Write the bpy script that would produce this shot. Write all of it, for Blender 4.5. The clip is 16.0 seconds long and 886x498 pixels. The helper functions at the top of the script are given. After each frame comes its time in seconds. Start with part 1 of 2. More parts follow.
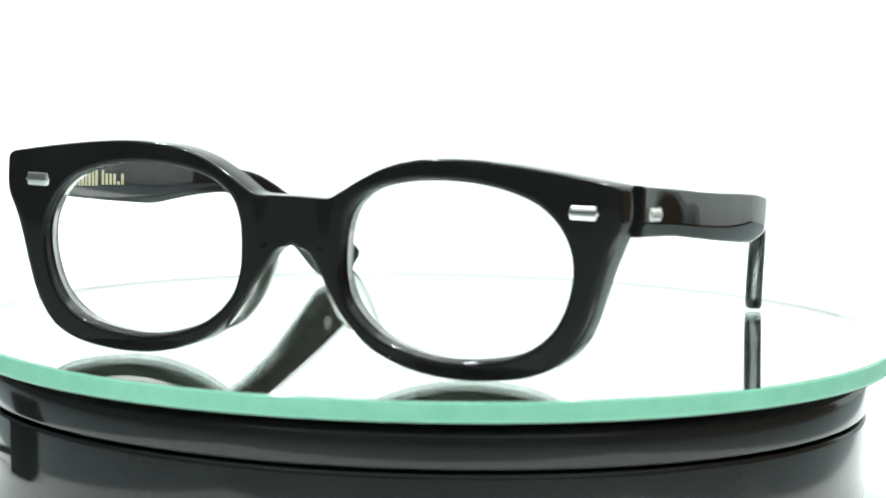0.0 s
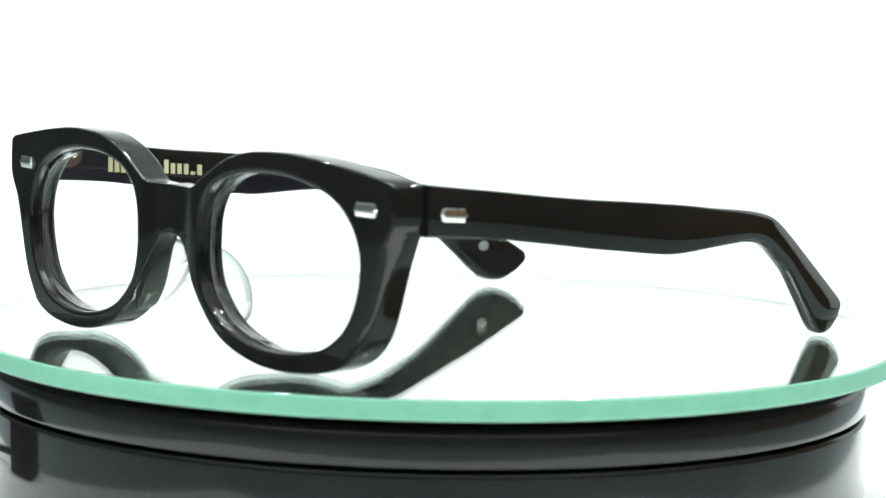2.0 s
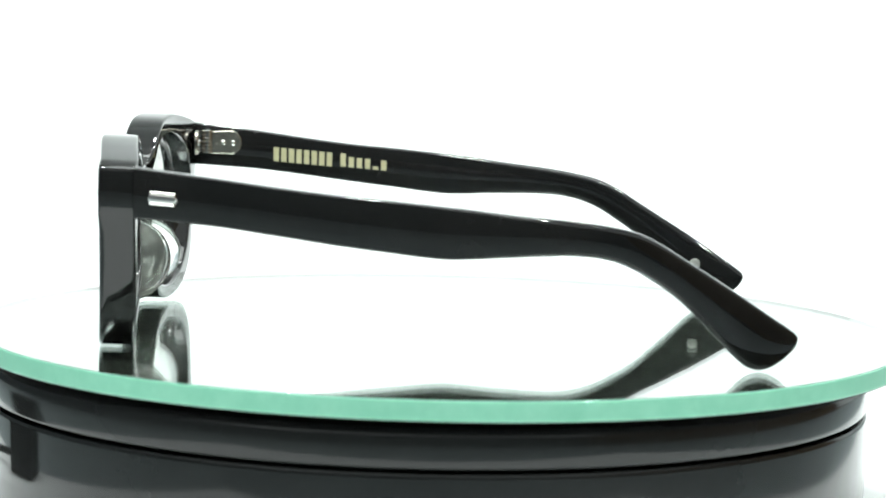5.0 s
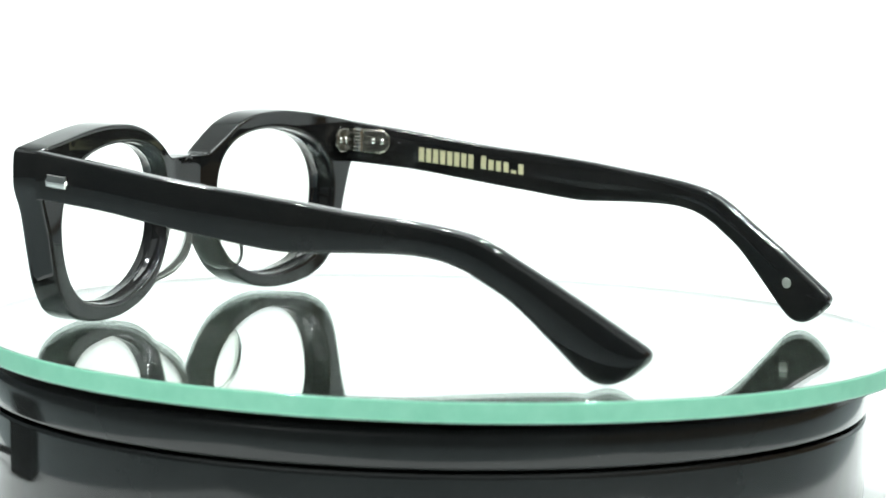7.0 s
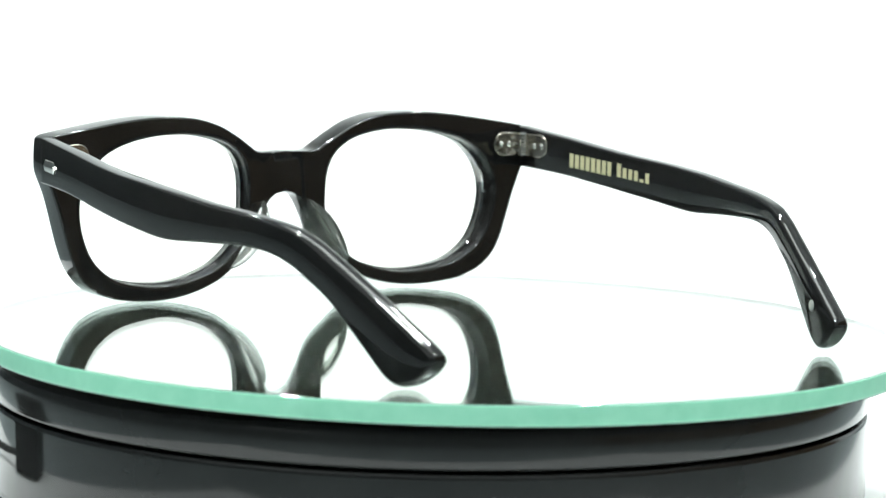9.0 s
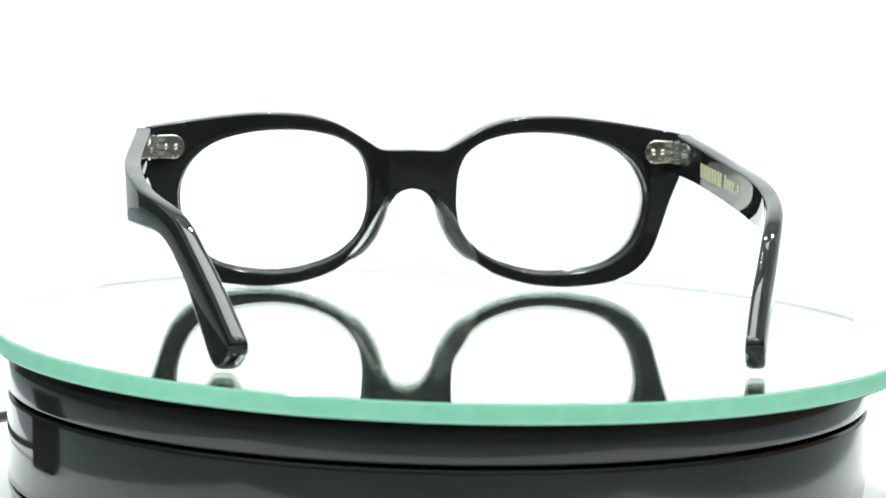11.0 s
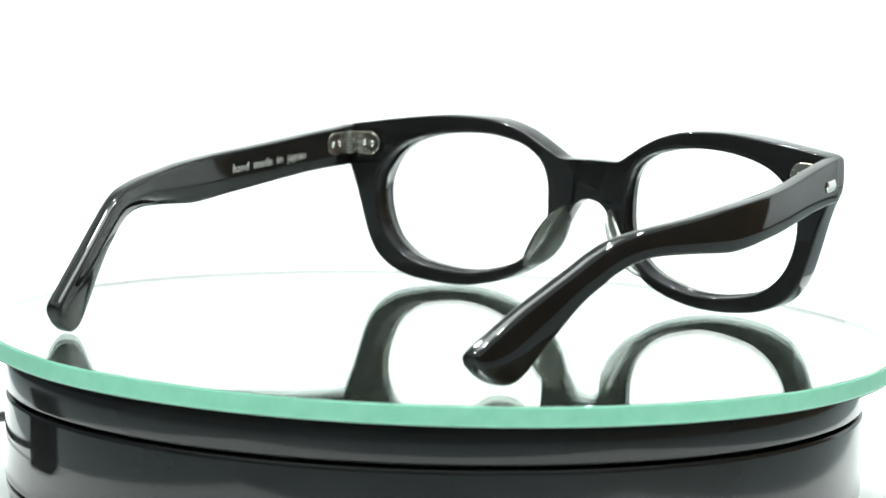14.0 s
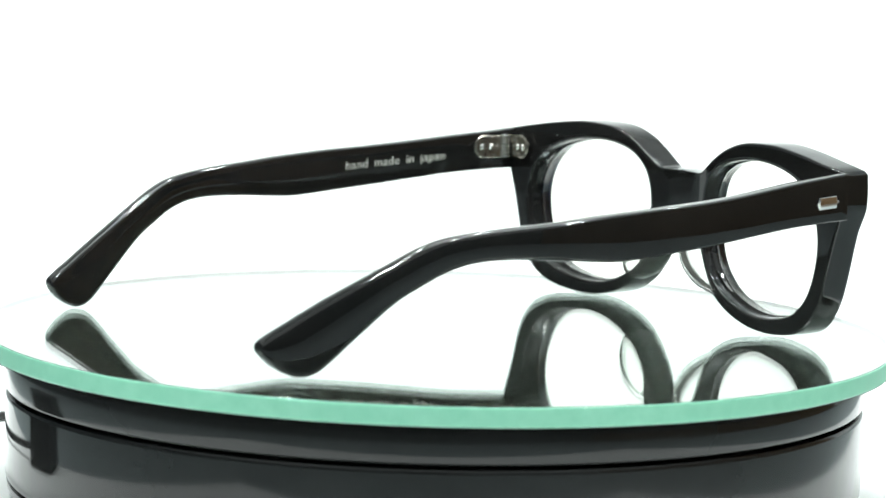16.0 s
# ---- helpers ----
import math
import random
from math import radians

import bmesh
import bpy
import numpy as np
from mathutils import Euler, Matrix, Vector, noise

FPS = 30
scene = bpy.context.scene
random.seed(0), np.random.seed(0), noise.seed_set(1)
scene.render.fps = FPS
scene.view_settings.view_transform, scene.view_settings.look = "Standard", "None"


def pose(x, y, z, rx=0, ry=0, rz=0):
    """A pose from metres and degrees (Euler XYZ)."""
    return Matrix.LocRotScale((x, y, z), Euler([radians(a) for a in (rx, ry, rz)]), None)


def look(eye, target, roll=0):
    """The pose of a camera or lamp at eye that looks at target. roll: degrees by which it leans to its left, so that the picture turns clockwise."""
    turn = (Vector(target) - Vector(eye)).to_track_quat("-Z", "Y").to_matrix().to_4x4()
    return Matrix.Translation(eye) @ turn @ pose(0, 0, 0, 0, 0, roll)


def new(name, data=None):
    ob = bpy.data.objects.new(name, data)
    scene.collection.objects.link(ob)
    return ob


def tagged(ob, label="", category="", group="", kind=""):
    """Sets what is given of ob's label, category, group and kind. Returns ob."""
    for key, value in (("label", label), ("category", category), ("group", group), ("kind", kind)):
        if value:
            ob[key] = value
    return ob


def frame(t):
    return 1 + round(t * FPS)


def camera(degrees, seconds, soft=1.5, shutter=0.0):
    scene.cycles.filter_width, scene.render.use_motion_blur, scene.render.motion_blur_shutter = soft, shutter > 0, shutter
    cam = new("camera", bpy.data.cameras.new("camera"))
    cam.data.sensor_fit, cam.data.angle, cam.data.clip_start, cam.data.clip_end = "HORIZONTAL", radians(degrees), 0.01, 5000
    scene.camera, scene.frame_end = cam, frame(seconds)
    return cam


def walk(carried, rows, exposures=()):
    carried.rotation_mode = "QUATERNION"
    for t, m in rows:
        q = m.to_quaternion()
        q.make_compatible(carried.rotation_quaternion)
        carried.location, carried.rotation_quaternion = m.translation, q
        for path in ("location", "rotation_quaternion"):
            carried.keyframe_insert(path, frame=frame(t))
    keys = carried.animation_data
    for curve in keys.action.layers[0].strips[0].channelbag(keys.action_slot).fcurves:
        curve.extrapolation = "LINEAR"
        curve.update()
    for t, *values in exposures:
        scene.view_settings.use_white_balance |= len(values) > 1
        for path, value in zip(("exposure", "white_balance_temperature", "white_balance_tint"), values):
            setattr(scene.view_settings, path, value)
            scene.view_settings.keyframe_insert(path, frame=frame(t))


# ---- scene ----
SPIN = (-22.534, -13.5104, -0.0007)          # degrees: start, per second, per second squared
EYEGLASSES_AT = (-1.551, -70.233)            # front of the frame from the spindle, mm
MM = 0.001


def spin(t):
    return SPIN[0] + SPIN[1] * t + SPIN[2] * t * t


# ---- camera ----
cam = camera(18.11, 16.0, soft=1.5)
cam.data.dof.use_dof = True
cam.data.dof.focus_distance = 0.65
cam.data.dof.aperture_fstop = 25.0


def eye_pose(x, y, z, yaw, pitch, roll):
    """Millimetres and degrees; yaw to the right of +y, pitch upwards."""
    e = Vector((x, y, z)) * MM
    a, b = radians(yaw), radians(pitch)
    way = Vector((math.sin(a) * math.cos(b), math.cos(a) * math.cos(b), math.sin(b)))
    return look(e, e + way, roll)


NEAR = eye_pose(0.0, -642.45, 89.71, 0.181, -6.357, 1.406)
BACK = eye_pose(0.0, -653.6, 94.9, -0.049, -6.695, 1.263)
FAR = eye_pose(0.0, -659.5, 93.8, 0.008, -6.535, 1.514)
walk(cam, [(0, NEAR), (8.3, NEAR), (10.2, BACK), (12.5, FAR), (16, FAR)])

# ---- light ----
scene.view_settings.exposure = 0.0
world = bpy.data.worlds.new("dim_room")
scene.world = world
world.use_nodes = True
world.node_tree.nodes["Background"].inputs[0].default_value = (0.86, 0.94, 0.92, 1)
world.node_tree.nodes["Background"].inputs[1].default_value = 0.9


def lamp(name, x, y, z, target, watts, size, size_y=None):
    data = bpy.data.lights.new(name, "AREA")
    data.shape = "RECTANGLE" if size_y else "DISK"
    data.size = size
    if size_y:
        data.size_y = size_y
    data.energy = watts
    data.color = (0.93, 1.0, 0.975)
    ob = new(name, data)
    ob.matrix_basis = look((x, y, z), target)
    return ob


LAMP_SPOTS = [(-0.24, -0.14), (0.0, -0.16), (0.24, -0.14), (-0.24, 0.24), (0.0, 0.26), (0.24, 0.24)]
for lx, ly in LAMP_SPOTS:
    lamp("led_spot", lx, ly, 0.553, (lx * 0.8, ly * 0.8, 0), 1.5, 0.034)
lamp("light_panel_glow", 0.0, 0.05, 0.547, (0, 0.05, 0), 2.3, 0.38, 0.26)

# ---- materials ----


def material(name, color, rough=0.5, metal=0.0, spec=0.5, **more):
    m = bpy.data.materials.new(name)
    m.use_nodes = True
    b = m.node_tree.nodes["Principled BSDF"]
    b.inputs["Base Color"].default_value = (*color, 1)
    b.inputs["Roughness"].default_value = rough
    b.inputs["Metallic"].default_value = metal
    b.inputs["Specular IOR Level"].default_value = spec
    for key, value in more.items():
        b.inputs[key.replace("_", " ")].default_value = value
    return m


def node(m, kind, **values):
    n = m.node_tree.nodes.new(kind)
    for key, value in values.items():
        n.inputs[key.replace("_", " ")].default_value = value
    return n


def wear(m, scale, low, high, color_a=None, color_b=None, bump=0.0, bump_scale=None, detail=6.0):
    """Noise in object space: roughness from low to high, colour from a to b, and fine relief."""
    t = m.node_tree
    b = t.nodes["Principled BSDF"]
    co = t.nodes.new("ShaderNodeTexCoord")
    n = node(m, "ShaderNodeTexNoise", Scale=scale, Detail=detail, Roughness=0.62)
    t.links.new(co.outputs["Object"], n.inputs["Vector"])
    r = t.nodes.new("ShaderNodeMapRange")
    r.inputs["From Min"].default_value, r.inputs["From Max"].default_value = 0.35, 0.7
    r.inputs["To Min"].default_value, r.inputs["To Max"].default_value = low, high
    t.links.new(n.outputs["Fac"], r.inputs["Value"])
    t.links.new(r.outputs["Result"], b.inputs["Roughness"])
    if color_a:
        ramp = t.nodes.new("ShaderNodeValToRGB")
        ramp.color_ramp.elements[0].position, ramp.color_ramp.elements[1].position = 0.35, 0.68
        ramp.color_ramp.elements[0].color, ramp.color_ramp.elements[1].color = (*color_a, 1), (*color_b, 1)
        t.links.new(n.outputs["Fac"], ramp.inputs["Fac"])
        t.links.new(ramp.outputs["Color"], b.inputs["Base Color"])
    if bump:
        f = node(m, "ShaderNodeTexNoise", Scale=bump_scale or scale * 8, Detail=4.0)
        t.links.new(co.outputs["Object"], f.inputs["Vector"])
        u = node(m, "ShaderNodeBump", Strength=bump, Distance=0.0004)
        t.links.new(f.outputs["Fac"], u.inputs["Height"])
        t.links.new(u.outputs["Normal"], b.inputs["Normal"])
    return m


ACETATE = wear(material("black_acetate", (0.008, 0.0075, 0.007), 0.05, IOR=1.5), 60, 0.02, 0.05,
               (0.009, 0.0095, 0.0095), (0.015, 0.0145, 0.014))
CLEAR = material("clear_acetate", (0.97, 0.98, 0.95), 0.03, IOR=1.3, Transmission_Weight=1.0)
LENS = material("coated_lens", (0.985, 0.99, 1.0), 0.0, IOR=1.4, Transmission_Weight=1.0)
LENS.node_tree.nodes["Principled BSDF"].inputs["Specular Tint"].default_value = (0.10, 0.16, 1.0, 1)
SILVER = wear(material("nickel_silver", (0.92, 0.90, 0.86), 0.15, 1.0), 2500, 0.1, 0.2)
NICKEL = wear(material("warm_nickel", (0.5, 0.46, 0.40), 0.2, 1.0), 700, 0.14, 0.3)
PEWTER = material("dull_pewter", (0.42, 0.43, 0.40), 0.4, 0.6)
INK_WHITE = material("white_ink", (0.78, 0.77, 0.72), 0.5)
INK_GOLD = material("pale_gold_ink", (0.62, 0.58, 0.36), 0.4)
GLASS = material("mirror_glass", (0.93, 1.0, 0.965), 0.0, IOR=1.5, Transmission_Weight=1.0)


def milky_veil(m, amount, color):
    """A pale veil standing in for light on a surface: a little diffuse white, in faint blotches."""
    t = m.node_tree
    out, b = t.nodes["Material Output"], t.nodes["Principled BSDF"]
    co = t.nodes.new("ShaderNodeTexCoord")
    n = node(m, "ShaderNodeTexNoise", Scale=45.0, Detail=8.0, Roughness=0.7)
    r = t.nodes.new("ShaderNodeMapRange")
    r.inputs["To Min"].default_value, r.inputs["To Max"].default_value = amount * 0.6, amount * 1.4
    d = node(m, "ShaderNodeBsdfDiffuse", Color=(*color, 1))
    mix = t.nodes.new("ShaderNodeMixShader")
    t.links.new(co.outputs["Object"], n.inputs["Vector"])
    t.links.new(n.outputs["Fac"], r.inputs["Value"])
    t.links.new(r.outputs["Result"], mix.inputs[0])
    t.links.new(b.outputs[0], mix.inputs[1])
    t.links.new(d.outputs[0], mix.inputs[2])
    t.links.new(mix.outputs[0], out.inputs["Surface"])
    return m


# diffuse white stands in for the backdrop light that the nose pads refract
milky_veil(CLEAR, 0.04, (0.85, 0.88, 0.80))
# greenish haze put into the glass colour to lift dark reflections in the mirror
milky_veil(GLASS, 0.010, (0.72, 0.85, 0.70))
SILVERING = material("silvering", (0.93, 0.96, 0.945), 0.0, 1.0)
EDGE = wear(material("ground_green_edge", (0.24, 0.70, 0.47), 0.35), 240, 0.3, 0.5,
            (0.27, 0.66, 0.475), (0.32, 0.72, 0.53), 0.15, 2400)
# inner face coloured pale to brighten the far edge line seen through the glass
PALE_INSIDE = material("pale_edge_inside", (0.86, 0.93, 0.90), 0.6)
PLASTIC = wear(material("glossy_black_plastic", (0.006, 0.006, 0.006), 0.1, IOR=1.45), 14, 0.06, 0.16,
               (0.011, 0.012, 0.012), (0.018, 0.019, 0.019), 0.04, 90)
GROOVE = material("matt_black_plastic", (0.006, 0.006, 0.006), 0.6)
FABRIC = wear(material("white_tent_fabric", (0.86, 0.87, 0.87), 0.8), 5, 0.75, 0.9,
              (0.85, 0.86, 0.86), (0.88, 0.89, 0.89), 0.2, 700)
PAPER = wear(material("white_sweep_paper", (0.88, 0.89, 0.89), 0.7), 3, 0.65, 0.8,
             (0.87, 0.88, 0.88), (0.90, 0.91, 0.91), 0.08, 400)
PAINT = wear(material("room_paint", (0.25, 0.20, 0.15), 0.8), 2, 0.7, 0.9, (0.28, 0.16, 0.08), (0.40, 0.24, 0.12), 0.1, 80)
TABLETOP = wear(material("grey_laminate", (0.3, 0.31, 0.31), 0.5), 12, 0.4, 0.6, (0.25, 0.29, 0.30), (0.31, 0.355, 0.36), 0.05, 300)
PLASTER = wear(material("grey_plaster", (0.4, 0.43, 0.47), 0.8), 2, 0.7, 0.9, (0.22, 0.25, 0.26), (0.30, 0.33, 0.34), 0.1, 80)
METAL_GREY = material("grey_housing", (0.3, 0.3, 0.3), 0.4, 0.5)
BULB = material("lit_diffuser", (0.9, 0.9, 0.9), 0.4)

# ---- mesh helpers (millimetres) ----


def mesh_of(bm, name, mats, smooth=True, angle=None):
    bmesh.ops.remove_doubles(bm, verts=bm.verts, dist=1e-4)
    bmesh.ops.recalc_face_normals(bm, faces=bm.faces)
    bmesh.ops.scale(bm, vec=(MM, MM, MM), verts=bm.verts)
    for f in bm.faces:
        f.smooth = smooth
    if angle:
        for e in bm.edges:
            if len(e.link_faces) == 2 and e.calc_face_angle(0) > radians(angle):
                e.smooth = False
    me = bpy.data.meshes.new(name)
    bm.to_mesh(me)
    bm.free()
    for m in (mats if isinstance(mats, (list, tuple)) else [mats]):
        me.materials.append(m)
    return me


def part(name, bm, mat, parent=None, label="", smooth=True, angle=None, m=None):
    ob = new(name, mesh_of(bm, name, mat, smooth, angle))
    if parent:
        ob.parent = parent
    if m is not None:
        ob.matrix_basis = m
    return tagged(ob, label) if label else ob


def at(x, y, z, rx=0, ry=0, rz=0):
    return pose(x * MM, y * MM, z * MM, rx, ry, rz)


def catmull(keys, n, closed=False):
    """n steps between each two key points of a smooth curve through them."""
    k = [np.array(p, float) for p in keys]
    c = len(k)
    out = []
    for i in range(c if closed else c - 1):
        if closed:
            a, b, d, e = k[i - 1], k[i], k[(i + 1) % c], k[(i + 2) % c]
        else:
            b, d = k[i], k[i + 1]
            a = k[i - 1] if i else 2 * b - d
            e = k[i + 2] if i + 2 < c else 2 * d - b
        for j in range(n):
            t = j / n
            out.append(0.5 * (2 * b + (d - a) * t + (2 * a - 5 * b + 4 * d - e) * t * t + (3 * b - a - 3 * d + e) * t ** 3))
    if not closed:
        out.append(k[-1])
    return out


def loft(bm, rings, caps=True):
    """Skin closed rings of equal length one after the other."""
    vs = [[bm.verts.new(p) for p in r] for r in rings]
    n = len(vs[0])
    for a, b in zip(vs, vs[1:]):
        for i in range(n):
            bm.faces.new((a[i], a[(i + 1) % n], b[(i + 1) % n], b[i]))
    if caps:
        bm.faces.new(vs[0])
        bm.faces.new(vs[-1])
    return vs


def lathe(bm, profile, n=160, mats=None):
    """Turn (radius, height) pairs about the z axis; pairs of radius 0 close it."""
    rings = []
    for r, z in profile:
        if r == 0:
            rings.append([bm.verts.new((0, 0, z))])
        else:
            rings.append([bm.verts.new((r * math.cos(2 * math.pi * i / n), r * math.sin(2 * math.pi * i / n), z)) for i in range(n)])
    for k, (a, b) in enumerate(zip(rings, rings[1:])):
        for i in range(n):
            j = (i + 1) % n
            if len(a) == 1:
                f = bm.faces.new((a[0], b[i], b[j]))
            elif len(b) == 1:
                f = bm.faces.new((a[i], a[j], b[0]))
            else:
                f = bm.faces.new((a[i], a[j], b[j], b[i]))
            if mats:
                f.material_index = mats[k]
    return bm


def slab(bm, x0, x1, y0, y1, z0, z1, bevel=0.0, seg=2):
    v = [bm.verts.new((x, y, z)) for z in (z0, z1) for y in (y0, y1) for x in (x0, x1)]
    fs = [bm.faces.new([v[i] for i in q]) for q in ((0, 2, 3, 1), (4, 5, 7, 6), (0, 1, 5, 4), (2, 6, 7, 3), (0, 4, 6, 2), (1, 3, 7, 5))]
    if bevel:
        es = list({e for f in fs for e in f.edges})
        bmesh.ops.bevel(bm, geom=es, offset=bevel, segments=seg, affect="EDGES", profile=0.5)
    return bm


# ---- setting ----
TABLE_Z = -41.0
HALF, BACK_Y, TOP_Z, FRONT_Y = 460.0, 560.0, 560.0, -470.0

bm = bmesh.new()
cove = [(-172, TABLE_Z), (290, TABLE_Z), (330, TABLE_Z)]
cove += [(330 + 220 * math.sin(a), TABLE_Z + 220 - 220 * math.cos(a)) for a in np.linspace(0.05, math.pi / 2, 14)]
cove += [(550, TOP_Z - 8)]


def sheet_x(y):
    """Half width of the sheet, cut to a taper towards the front."""
    return 132 + 78 * min((y + 172) / 462, 1)


loft(bm, [[(k * sheet_x(y), y, z) for y, z in cove] + [(k * sheet_x(y), y + 6, z - 4) for y, z in reversed(cove)] for k in (-1, 1)])
tagged(part("backdrop", bm, PAPER, angle=40), "seamless white paper sweep curving up behind the turntable", "backdrop", kind="structure")
for name, x0, x1, y0, y1, z0, z1 in (
        ("wall_right", HALF, HALF + 8, 250, BACK_Y, TABLE_Z - 4, TOP_Z),
        ("wall_back", -HALF - 8, HALF + 8, BACK_Y, BACK_Y + 8, TABLE_Z - 4, TOP_Z),
        ("ceiling", -HALF - 8, HALF + 8, -200, BACK_Y + 8, TOP_Z, TOP_Z + 8)):
    tagged(part(name, slab(bmesh.new(), x0, x1, y0, y1, z0, z1), FABRIC, smooth=False),
           "white fabric panel of the photo tent", "tent panel", kind="structure")
tagged(part("floor", slab(bmesh.new(), -2500, 2500, -3000, 2500, -800, -790), PLASTER, smooth=False), "dim grey room floor", "floor", kind="structure")
for name, x0, x1, y0, y1 in (("wall_south", -2500, 2500, -3050, -3000), ("wall_north", -2500, 2500, 2500, 2550),
                             ("wall_west", -2550, -2500, -3050, 2550), ("wall_east", 2500, 2550, -3050, 2550)):
    tagged(part(name, slab(bmesh.new(), x0, x1, y0, y1, -800, 1700), PAINT if name == "wall_east" else PLASTER, smooth=False),
           "grey plastered room wall" if name != "wall_east" else "dim brown painted room wall", "wall", kind="structure")


def table():
    t = tagged(new("table"), "plain grey table under the photo tent", "table")
    part("tabletop", slab(bmesh.new(), -700, 440, -780, 700, TABLE_Z - 34, TABLE_Z - 5, 3), TABLETOP, t, angle=30)
    for x in (-650, 390):
        for y in (-740, 640):
            part("leg", slab(bmesh.new(), x - 25, x + 25, y - 25, y + 25, -790, TABLE_Z - 34.2, 2), METAL_GREY, t, angle=30)


table()


def spot_housing(x, y):
    t = tagged(new("led_lamp"), "small round white led spot lamp under the tent ceiling", "lamp", "led lamps in the tent")
    t.location = (x, y, TOP_Z * MM)
    bm = lathe(bmesh.new(), [(0, -0.2), (24, -0.2), (25, -1), (25, -16), (23, -17), (19, -17), (18, -6), (0, -6)], 40)
    part("housing", bm, METAL_GREY, t, angle=30)


for lx, ly in LAMP_SPOTS:
    spot_housing(lx, ly)


def light_panel():
    t = tagged(new("light_panel"), "flat white diffused led panel under the tent ceiling", "lamp")
    t.location = (0, 0.05, TOP_Z * MM)
    for x0, x1, y0, y1 in ((-200, 200, -140, -131), (-200, 200, 131, 140), (-200, -191, -131, 131), (191, 200, -131, 131)):
        part("frame", slab(bmesh.new(), x0, x1, y0, y1, -14, -0.1, 1.5), METAL_GREY, t, angle=30)
    part("diffuser", slab(bmesh.new(), -191, 191, -131, 131, -10, -4), BULB, t, smooth=False)


light_panel()

# ---- turntable ----
RIM, THICK = 107.7, 4.41
MIRROR_AT = (-1.43, 1.67)                     # the plate lies a little off the spindle, mm


GIRTH = 0.995


def turntable():
    t = tagged(new("turntable"), "glossy black plastic rotating display stand on white paper", "turntable")
    t.location = (-0.001, 0, TABLE_Z * MM)
    z = -TABLE_Z
    body = [(0, -15.4), (101.6, -15.4), (102.1, -15.55), (102.35, -15.9), (102.4, -16.5), (102.4, -34), (102.3, -34.9), (102.0, -35.5), (101.2, -35.7), (101.2, -36.2),
            (102.0, -36.5), (101.9, -37.8), (101, -39.0), (99, -39.8), (0, -39.8)]
    part("base", lathe(bmesh.new(), [(r * GIRTH, h + z) for r, h in body], 200), PLASTIC, t, angle=35)
    part("foot_ring", lathe(bmesh.new(), [(0, z - 39.9), (90, z - 39.9), (91, z - 40.3), (91, z - 41), (0, z - 41)], 90), GROOVE, t, angle=30)
    part("spindle", lathe(bmesh.new(), [(0, z - 14.65), (98.4, z - 14.65), (98.4, z - 15.38), (0, z - 15.38)], 120), GROOVE, t, angle=30)
    top = [(0, -5.5), (98, -5.5), (99.8, -5.7), (101.4, -6.5), (102.1, -7.5), (102.4, -8.6), (102.4, -13.9), (102.25, -14.35), (101.8, -14.55), (0, -14.6)]
    return part("platter", lathe(bmesh.new(), [(r * GIRTH, h + z) for r, h in top], 200), PLASTIC, t, angle=50)


platter = turntable()


def power_adapter():
    t = tagged(new("power_adapter"), "small black plastic power adapter beside the turntable", "power adapter")
    t.location = (-0.1075, 0.0, TABLE_Z * MM)
    part("body", slab(bmesh.new(), -45, -30.5, -29, -4, 0.05, 24, 2.2, 3), GROOVE, t, angle=40)
    path = catmull([(-38, -4.5, 5), (-32, 30, 3.0), (-8, 85, 1.5), (20, 112, 1.3), (50, 110, 1.3), (75, 96, 1.6)], 6)
    rings = []
    for k, c in enumerate(path):
        d = Vector(path[min(k + 1, len(path) - 1)] - path[max(k - 1, 0)]).normalized()
        u = d.cross(Vector((0, 0, 1))).normalized()
        w = u.cross(d)
        rings.append([Vector(c) + 1.2 * (math.cos(a) * u + math.sin(a) * w) for a in np.linspace(0, 2 * math.pi, 10, endpoint=False)])
    bm = bmesh.new()
    loft(bm, rings)
    part("cord", bm, GROOVE, t, "thin black power cord", angle=60)


power_adapter()


def mirror():
    t = tagged(new("round_mirror"), "round mirror plate with green glass edge on the turntable", "mirror")
    t.location = (0, 0, (-THICK - 0.33) * MM)
    r = RIM - 0.3
    bm = lathe(bmesh.new(), [(0, THICK), (r - 0.1, THICK), (r, THICK - 0.1), (r, 0.1), (0, 0.1)], 240, [0, 0, 0, 1])
    part("glass", bm, [GLASS, SILVERING], t, angle=20)
    ring = [(r + 0.02, THICK - 0.12), (r + 0.1, THICK - 0.12), (RIM - 0.06, THICK - 0.25), (RIM, THICK - 0.45), (RIM, 0.4), (RIM - 0.3, 0.05), (r + 0.02, 0.05),
            (r + 0.02, THICK - 0.12)]
    part("edge", lathe(bmesh.new(), ring, 240, [0, 0, 0, 0, 0, 0, 1]), [EDGE, PALE_INSIDE], t, "ground pale green glass edge", angle=40)
    part("backing", lathe(bmesh.new(), [(0, 0.06), (r, 0.06), (r, -0.15), (0, -0.15)], 120), GROOVE, t, angle=30)
    return t


mirror_plate = mirror()

# ---- eyeglasses ----
SAG, DEEP = 4.5, 7.9
MID = np.array((36.0, 22.6))


def bow(x):
    a = abs(x)
    a = a if a < 56 else 56 + 9 * math.tanh((a - 56) / 9)      # straighter towards the ends
    return -SAG * (1 - (a / 62.0) ** 2)


def smoothstep(a, b, x):
    u = min(1, max(0, (x - a) / (b - a)))
    return u * u * (3 - 2 * u)


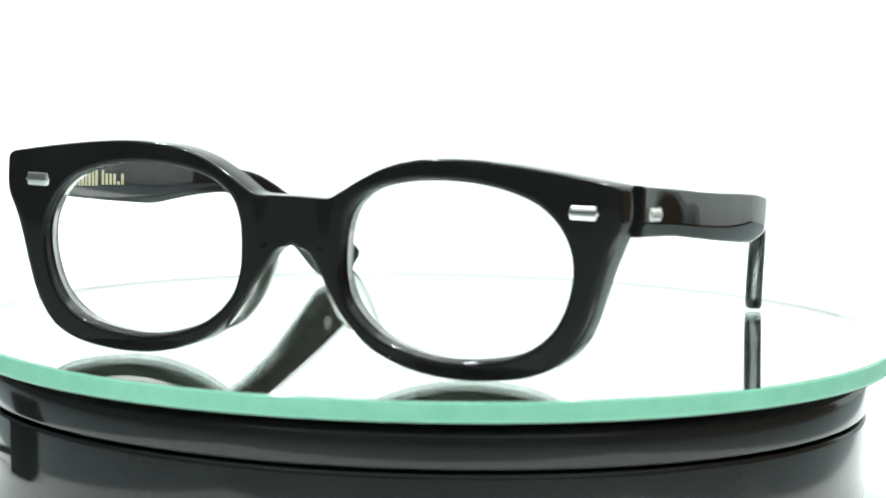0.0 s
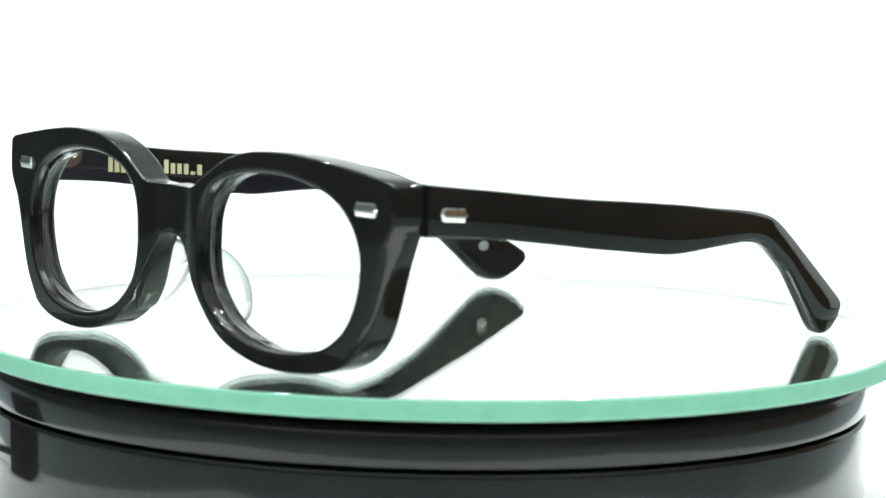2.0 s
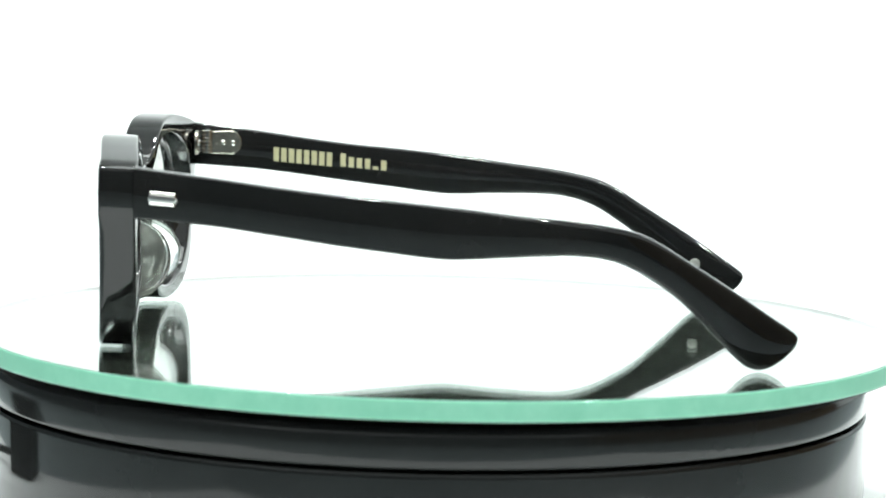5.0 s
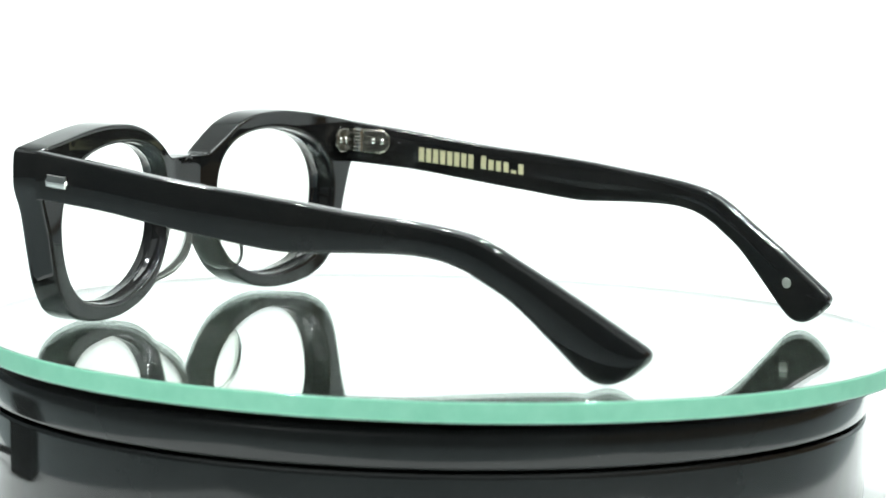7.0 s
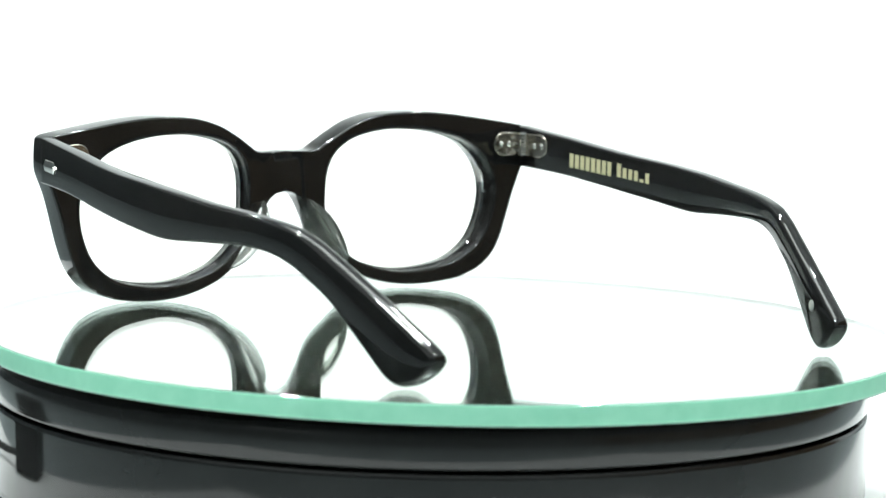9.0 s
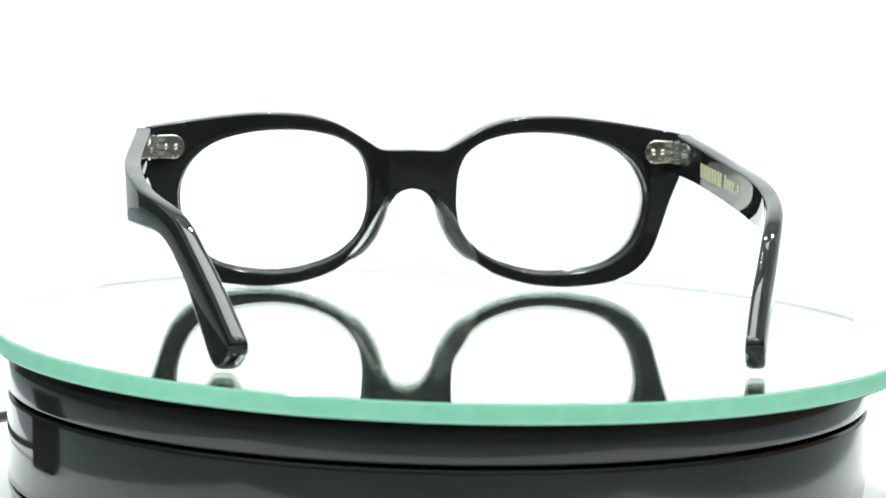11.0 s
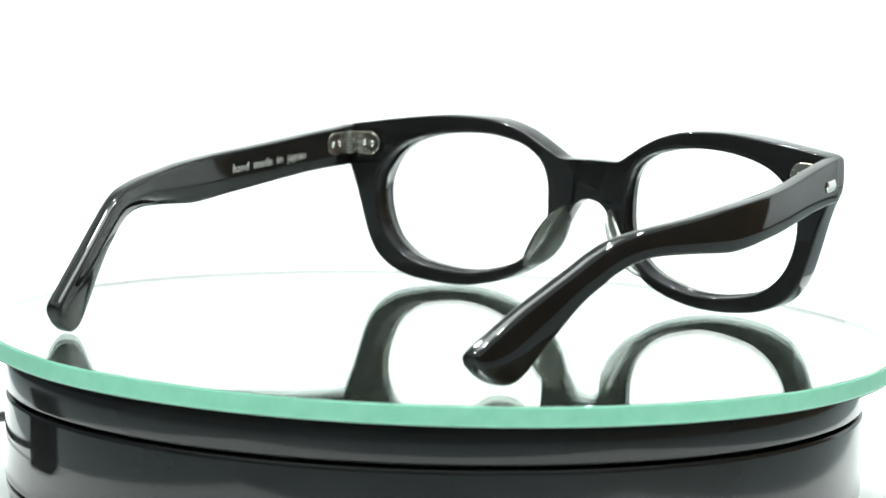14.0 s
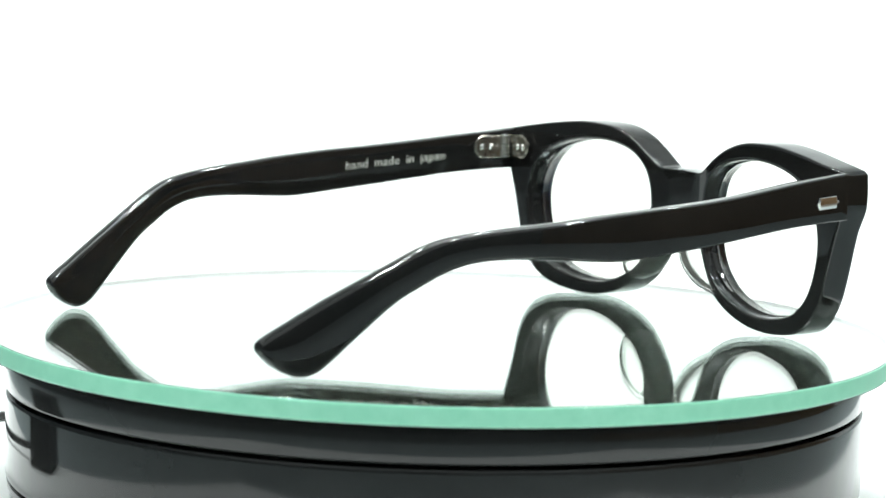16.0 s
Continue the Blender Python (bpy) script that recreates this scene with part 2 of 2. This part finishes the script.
def outer_outline():
    top = catmull([(0, 36.0), (4, 35.9), (8.3, 36.1), (11.5, 37.9), (15.5, 40.4), (20.5, 43.0), (27, 44.9), (34, 45.5), (41.5, 45.5), (50, 44.7), (58, 43.6), (65, 42.5)], 6)
    end = catmull([(69.3, 41.7), (70.4, 40.9), (70.7, 39.3), (70.8, 36), (70.6, 33.2), (69.8, 30.9), (69.0, 28.6), (67.6, 24), (65.8, 17.4), (63.8, 11.4), (61.3, 7.2), (57.3, 3.8),
                   (51.5, 1.5), (44.5, 0.45), (38, 0.2), (31.3, 0.8), (24, 2.7), (17.6, 6.0), (12.6, 11.0), (9.2, 15.8), (6.4, 20.6), (4.3, 23.8), (2.4, 25.2)], 6)
    line = top + end + [np.array((0.0, 25.7))]
    return line + [np.array((0.0, z)) for z in (26.6, 27.5, 28.5, 29.5, 30.5, 31.5, 32.5, 33.5, 34.5, 35.3)]


def inner_outline():
    return catmull([(11.6, 24.8), (12.0, 30), (13.6, 34.3), (16.4, 37.1), (20.6, 39.2), (27.3, 40.6), (34.5, 40.9), (41.5, 40.4), (48, 39.0), (53.4, 36.7), (57.3, 33.2), (59.8, 28.8),
                    (60.7, 24), (60.0, 18.3), (57.8, 12.7), (54.4, 8.8), (49.5, 6.0), (42, 4.5), (34.8, 4.2), (28, 5.2), (21, 7.6), (16.3, 11.0), (13.2, 15), (11.8, 19.8)], 8, True)


INNER = inner_outline()


def inner_radius(angle):
    p = np.array(INNER) - MID
    a = np.arctan2(p[:, 1], p[:, 0])
    order = np.argsort(a)
    return float(np.interp(angle, a[order], np.hypot(p[order, 0], p[order, 1]), period=2 * math.pi))


def frame_front(parent):
    bm = bmesh.new()
    # (fraction of the width or inset from the edge, depth): from the outer back round the front to the inner back
    for side in (1, -1):
        rings = []
        for o in outer_outline():
            d = MID - o
            ang = math.atan2(-d[1], -d[0])
            u = np.array((math.cos(ang), math.sin(ang)))
            i = MID + u * inner_radius(ang)
            w = np.linalg.norm(o - i)
            seam = o[0] < 1e-6
            g = (o - i) / w

            def p(inset, y, inner=False):
                q = (i + g * inset) if inner else (o - g * (0 if seam else inset))
                x = max(0.0, q[0])
                back = y / DEEP
                flare = smoothstep(65.5, 70.5, x) * 0.8 * back
                thin = 1 - 0.2 * (1 - smoothstep(4, 16, x))
                dent = 1.0 * (1 - smoothstep(5.0, 10.0, x)) * (1 - back)
                z = q[1]
                if inner:
                    fade = max(0.0, 1 - max(0.0, inset) / 4.0) * back
                    x += 1.0 * fade * max(0.0, u[0]) ** 2
                    z -= 0.4 * fade * max(0.0, -u[1]) ** 2
                elif not seam:
                    z -= 0.25 * back * max(0.0, u[1])
                return (side * (x + flare), bow(x) + y * thin + dent, max(z, 0.02))
            b = DEEP
            m = 12
            c = 0.0 if seam else 0.7 * smoothstep(57, 62, o[0]) * (1 - smoothstep(27, 32, o[1]))      # broad rounded front edge of the lower flank
            ring = [p(0, b * 0.5 + 0.6 * c), p(0, 0.75 + 1.3 * c), p(0.05 + 0.08 * c, 0.42 + 0.95 * c), p(0.2 + 0.25 * c, 0.16 + 0.6 * c), p(0.42 + 0.5 * c, 0.03 + 0.3 * c),
                    p(0.62 + 0.8 * c, 0.1 * c), p(0.9 + 1.15 * c, 0.0)]
            ring += [p(1.25 + (w - 2.15 - 1.15 * c) * k / m, 0.0, True) for k in range(m - 1, 0, -1)]
            ring += [p(1.25, 0.0, True), p(0.95, 0.0, True), p(0.62, 0.05, True), p(0.28, 0.24, True), p(0.07, 0.58, True), p(0, 1.0, True)]
            ring += [p(0, 2.7, True), p(-0.25, 2.85, True), p(-0.25, 4.3, True), p(0, 4.45, True), p(0.0, b - 0.8, True), p(0.06, b - 0.42, True), p(0.25, b - 0.15, True)]
            ring += [p(0.55, b - 0.02, True), p(0.8, b, True)]
            ring += [p(1.1 + (w - 2.0) * k / m, b, True) for k in range(1, m)]
            ring += [p(0.9, b), p(0.62, b), p(0.4, b - 0.05), p(0.15, b - 0.22), p(0.03, b - 0.5), p(0, b - 0.85)]
            rings.append(ring)
        n = len(rings[0])
        vs = [[bm.verts.new(q) for q in r] for r in rings]
        for a, c in zip(vs, vs[1:] + vs[:1]):
            for k in range(n):
                q = (a[k], a[(k + 1) % n], c[(k + 1) % n], c[k])
                if all(abs(v.co.x) < 1e-6 for v in q):
                    continue
                bm.faces.new(q)
    return part("frame_front", bm, ACETATE, parent, angle=70)


def lens(parent, side):
    bm = bmesh.new()
    n, m = 96, 8
    skins = []
    for y0 in (2.85, 4.1):
        rows = [[bm.verts.new((side * MID[0], bow(MID[0]) + y0 - 0.9, MID[1]))]]
        for j in range(1, m + 1):
            row = []
            for i in range(n):
                a = 2 * math.pi * i / n
                r = (inner_radius(math.atan2(math.sin(a), math.cos(a))) + 0.2) * j / m
                x, z = MID[0] + r * math.cos(a), MID[1] + r * math.sin(a)
                row.append(bm.verts.new((side * x, bow(x) + y0 - 0.9 * (1 - (j / m) ** 2), z)))
            rows.append(row)
        for i in range(n):
            bm.faces.new((rows[0][0], rows[1][i], rows[1][(i + 1) % n]))
            for a, b in zip(rows[1:], rows[2:]):
                bm.faces.new((a[i], a[(i + 1) % n], b[(i + 1) % n], b[i]))
        skins.append(rows[-1])
    for i in range(n):
        bm.faces.new((skins[0][i], skins[0][(i + 1) % n], skins[1][(i + 1) % n], skins[1][i]))
    ob = part("lens", bm, LENS, parent, "clear lens with a faint blue anti-glare coating", angle=50)
    ob.visible_shadow = False
    return ob


def nose_pad(parent, side):
    bm = bmesh.new()
    line = catmull([(5.9, 23.4, 0), (7.2, 20.2, 0), (9.0, 16.4, 0), (11.3, 12.4, 0), (14.2, 8.8, 0), (17.2, 6.4, 0)], 5)
    rings = []
    for k, c in enumerate(line):
        u = k / (len(line) - 1)
        s = max(0.12, math.sin(math.pi * min(1, max(0, u * 0.96 + 0.02))) ** 0.6)
        nx, nz = 0.83, 0.55
        ring = []
        for j in range(16):
            a = 2 * math.pi * j / 16
            off = 1.7 * s * math.cos(a)
            deep = 6.5 * s * math.sin(a)
            y = bow(c[0]) + 5.2 + deep + 2.7 * s
            lean = 0.2 * deep
            ring.append((side * (c[0] + 0.5 + nx * (off + lean)), y, c[1] + nz * (off + lean)))
        rings.append(ring)
    loft(bm, rings)
    ob = part("nose_pad", bm, CLEAR, parent, "clear acetate nose pad", angle=80)
    ob.visible_shadow = False
    return ob


def bar_rivet(parent, m, label="silver bar rivet"):
    """A long six-sided plate with a raised ridge; it faces -y."""
    bm = bmesh.new()
    half, tall = 3.3, 1.4
    def ring(sx, sz, y):
        a, b = half * sx, tall * sz
        return [(-a, y, 0), (-a + 0.5, y, b), (a - 0.8, y, b), (a - 0.55, y, 0.35 * b), (a, y, 0), (a - 0.55, y, -0.35 * b), (a - 0.8, y, -b), (-a + 0.5, y, -b)]
    loft(bm, [ring(1, 1, 0.4), ring(1, 1, -0.18), ring(0.97, 0.9, -0.34), ring(0.93, 0.45, -0.58), ring(0.9, 0.1, -0.62)])
    ob = part("rivet", bm, SILVER, parent, label, smooth=False, m=m)
    return ob


# outer face of each temple: (distance behind the front, distance from the middle); the pair stands slightly askew
OUT_KEYS = {1: [(6, 72.6), (14, 73.2), (30, 75.0), (45, 76.6), (60, 77.4), (75, 77.0), (90, 75.2), (105, 71.5), (120, 67.0), (135, 62.4), (152, 57.6)],
            -1: [(6, 72.6), (14, 73.2), (30, 75.0), (45, 76.6), (60, 77.4), (75, 76.9), (90, 74.9), (105, 71.3), (120, 66.2), (135, 60.6), (152, 54.8)]}
OUT_CURVES = {k: np.array(catmull(v, 8)) for k, v in OUT_KEYS.items()}


def temple_out(y, side=1):
    c = OUT_CURVES[side]
    return float(np.interp(y, c[:, 0], c[:, 1]))


def temple_x(side, y):
    """Outer face in the eyeglasses' space."""
    return side * temple_out(y, side)


def temple_wall(y):
    return 4.1 + 0.3 * smoothstep(95, 140, y)


TEMPLE_KEYS = [(8.0, 41.4, 8.0, 30.7), (14, 40.7, 14, 30.4), (26, 39.45, 26, 29.55), (39, 38.0, 38, 28.1), (50.5, 36.9, 49.5, 26.65), (61, 36.1, 59.5, 25.55), (70, 35.3, 67, 24.7),
               (77.5, 34.6, 74.5, 24.2), (87, 33.5, 86, 24.75), (98, 32.4, 96, 25.05), (105.5, 31.4, 102, 24.85), (112, 30.0, 107, 24.0), (117, 27.8, 111.5, 22.3), (122, 24.8, 115.5, 20.0),
               (128.5, 20.7, 121.5, 15.9)]
# blunt rounded paddle end: (along the blade, above and below its middle line)
TIP_KEYS = [(134.0 + 0.84 * a + 0.54 * u, 10.2 - 0.54 * a + 0.84 * u, 134.0 + 0.84 * a + 0.54 * d, max(0.05, 10.2 - 0.54 * a + 0.84 * d)) for a, u, d in (
    (-3.5, 5.9, -4.0), (0.5, 5.85, -4.9), (4, 5.8, -5.7), (7, 5.75, -6.05), (9.2, 5.75, -5.65), (11.1, 5.7, -4.5), (12.5, 5.6, -2.6), (13.4, 5.3, -0.6), (13.95, 4.7, 1.4), (14.15, 3.7, 2.4))]


def temple(parent, side):
    bm = bmesh.new()
    keys = catmull(TEMPLE_KEYS + TIP_KEYS, 6)
    rings = []
    for n, (ty, tz, by, bz) in enumerate(keys):
        if side < 0:
            tz -= 0.6 * smoothstep(15, 50, ty) * (1 - smoothstep(120, 140, ty))
        end = 1.0
        if n < 1:
            end = 0.93
        rr = 0.55 + 0.75 * smoothstep(60, 115, ty)
        h = math.hypot(ty - by, tz - bz)
        r = min(rr, h * 0.4)
        tip = max(0, n - (len(keys) - 25)) / 24.0
        ring = []
        # across: q from the outer face inwards (0..wall), p from top to bottom (0..1)
        for cq, cp, a0 in ((0, 0, 180), (1, 0, 270), (1, 1, 0), (0, 1, 90)):
            for k in range(4):
                a = radians(a0 + 30 * k)
                ring.append((cq, cp, r * (1 if cq == 0 else -1) + r * math.cos(a), r * (1 if cp == 0 else -1) + r * math.sin(a)))
        out = []
        for cq, cp, dq, dp in ring:
            pp = cp + dp / h
            y, z = ty + (by - ty) * pp, tz + (bz - tz) * pp
            wall = temple_wall(y)
            q = cq * wall + dq
            q = wall / 2 + (q - wall / 2) * end * (1 - 0.3 * tip ** 5)
            out.append((temple_x(side, y) - side * q, y, z))
        rings.append(out)
    loft(bm, rings)
    return part("temple", bm, ACETATE, parent, angle=75)


def pill(bm, length, tall, thick, round_both=False):
    """A plate in x and z, facing -y, with a rounded end at -x."""
    r = tall / 2
    pts = [(-length / 2 + r - r * math.cos(a), r * math.sin(a)) for a in np.linspace(-math.pi / 2, math.pi / 2, 13)]
    pts += [(length / 2, r - 0.3), (length / 2, -r + 0.3)]
    loft(bm, [[(x, 0.0, z) for x, z in pts], [(x, -thick + 0.15, z) for x, z in pts], [(x * 0.96, -thick, z * 0.95) for x, z in pts]])
    return bm


def dot(bm, r):
    return lathe(bm, [(0, r * 0.6), (r * 0.5, r * 0.5), (r * 0.87, r * 0.25), (r, 0), (r, -0.2), (0, -0.2)], 16)


def hinge(parent, side):
    """Five-barrel hinge: one plate on the back of the frame, one on the inside of the temple."""
    t = part("hinge", slab(bmesh.new(), -0.7, 0.7, -0.6, 0.7, -2.6, 2.6, 0.2), GROOVE, parent, "silver five-barrel rivet hinge", angle=30, m=at(side * 68.9, 9.9, 36.7))
    fx = -4.6 * side
    bm = pill(bmesh.new(), 8.2, 6.1, 0.8)
    bmesh.ops.rotate(bm, matrix=Matrix.Rotation(math.pi, 3, "Z"), verts=bm.verts)
    bmesh.ops.scale(bm, vec=(-side, 1, 1), verts=bm.verts)
    part("frame_plate", bm, NICKEL, t, angle=30, m=at(fx, -1.25, 0))
    bm = pill(bmesh.new(), 9.0, 6.1, 0.8)
    part("temple_plate", bm, NICKEL, t, angle=30, m=at(0.75, 5.5, -0.25, 0, 0, -97) if side > 0 else at(-0.75, 5.5, -0.25, 0, 180, 97))
    for k in range(7):
        bm = lathe(bmesh.new(), [(0, 0), (1.35, 0), (1.5, 0.1), (1.5, 0.5), (1.35, 0.6), (0, 0.6)], 20)
        part("barrel", bm, SILVER, t, angle=35, m=at(-side * 0.35, 1.2, -2.95 + 0.88 * k))
    part("hinge_pin", lathe(bmesh.new(), [(0, -3.05), (0.6, -3.05), (0.75, -2.9), (0.75, 3.1), (0.6, 3.25), (0, 3.25)], 14), GROOVE, t, m=at(-side * 0.35, 1.2, 0))
    for z in (-1.75, 0.0, 1.75):
        part("leaf", slab(bmesh.new(), -1.6, 1.6, -0.25, 0.25, -0.42, 0.42, 0.12), SILVER, t, angle=30, m=at(-side * 2.0, -0.55, z))
        part("leaf", slab(bmesh.new(), -0.25, 0.25, -1.4, 1.4, -0.42, 0.42, 0.12), SILVER, t, angle=30, m=at(side * 0.15, 2.9, z - 0.1))
    for x in (-6.4, -3.9):
        part("rivet_head", dot(bmesh.new(), 0.75), SILVER, t, m=at(side * x, -0.45, 0, -90))
    for y in (5.2, 7.8):
        part("rivet_head", dot(bmesh.new(), 0.75), SILVER, t, m=at(side * (0.0 + 0.12 * (y - 5.2)), y, -0.3, 0, -90 * side))
    return t


def lay_inside(me, side, y0, z0, slope, lift=0.04):
    """Lay a flat mesh (x along, y up, z proud; metres) on the inner face of a temple."""
    for v in me.vertices:
        u, h, d = v.co / MM
        y = y0 - side * u
        z = z0 + h - slope * (y - y0)
        x = temple_x(side, y) - side * (temple_wall(y) + lift + d)
        v.co = Vector((x, y, z)) * MM
    return me


def lettering(parent, text, size, y0, z0):
    cu = bpy.data.curves.new("lettering", "FONT")
    cu.body, cu.size, cu.extrude, cu.align_x, cu.align_y = text, size * MM, 0.02 * MM, "CENTER", "CENTER"
    cu.space_character, cu.space_word, cu.offset = 1.08, 1.6, -0.035 * MM
    tmp = bpy.data.objects.new("lettering_curve", cu)
    me = bpy.data.meshes.new_from_object(tmp)
    bpy.data.objects.remove(tmp)
    lay_inside(me, 1, y0, z0, 0.085)
    me.materials.clear()
    me.materials.append(INK_WHITE)
    ob = new("lettering", me)
    ob.parent = parent
    return tagged(ob, "small white lettering on the temple's inner face")


def mark(parent, y0, z0, wide, tall):
    me = mesh_of(slab(bmesh.new(), -wide / 2, wide / 2, 0, tall, -0.05, 0.02), "mark", INK_GOLD, False)
    lay_inside(me, -1, y0, z0, 0.085)
    ob = new("mark", me)
    ob.parent = parent
    return ob


def eyeglasses():
    t = tagged(new("eyeglasses"), "black acetate eyeglasses with silver rivets and clear lenses, temples open", "eyeglasses")
    front = frame_front(t)
    for side in (1, -1):
        lens(t, side)
        nose_pad(t, side)
        hinge(t, side)
        bar_rivet(front, at(side * 63.0, bow(63.0) + 0.0, 35.8, 0, 0 if side > 0 else 180, math.degrees(math.atan(2 * SAG * 63 / 63 ** 2)) * side))
        arm = temple(t, side)
        turn = math.degrees(math.atan2(temple_out(16) - temple_out(12), 4.0))
        bar_rivet(arm, at(temple_x(1, 14.2), 14.2, 35.0, 0, 4, 90 - turn) if side > 0 else at(temple_x(-1, 14.2), 14.2, 35.0, 0, -4, -90 + turn))
        if side > 0:
            lettering(arm, "hand made in japan", 3.25, 42.9, 32.9)
        else:
            # maker's marks: plain upright strokes
            for k in range(8):
                mark(arm, 28.8 + 1.95 * k, 31.5 - 0.16 * k + 0.3, 1.4, 3.6)
            for k in range(6):
                mark(arm, 46.0 + 2.1 * k, 30.3 - 0.17 * k + 0.4, 1.4, (3.4, 2.6, 2.6, 2.6, 0.8, 2.6)[k])
            me = mesh_of(lathe(bmesh.new(), [(0, 0.05), (1.15, 0.05), (1.3, 0.0), (1.3, -0.2), (0, -0.2)], 20), "emblem", PEWTER)
            ob = new("emblem", lay_inside(me, -1, 136.2, 9.6, 0.0))
            ob.parent = arm
            tagged(ob, "small grey metal emblem near the tip")
    return t


glasses = eyeglasses()


# ---- what moves ----
def motions():
    steps = [k * 0.5 for k in range(33)]
    gx, gy = EYEGLASSES_AT
    rows = []
    for t in steps:
        a = radians(spin(t))
        x, y = math.cos(a) * gx - math.sin(a) * gy, math.sin(a) * gx + math.cos(a) * gy
        rows.append((t, at(x, y, 0, 0, 0, spin(t))))
    walk(glasses, rows)
    mx, my = MIRROR_AT
    rows = []
    for t in steps:
        c, s = math.cos(radians(spin(t))), math.sin(radians(spin(t)))
        rows.append((t, at(c * mx - s * my, s * mx + c * my, -THICK - 0.33, 0, -0.33, spin(t))))   # slightly tilted
    walk(mirror_plate, rows)
    walk(platter, [(t, pose(0, 0, 0, 0, 0, spin(t))) for t in steps])


motions()
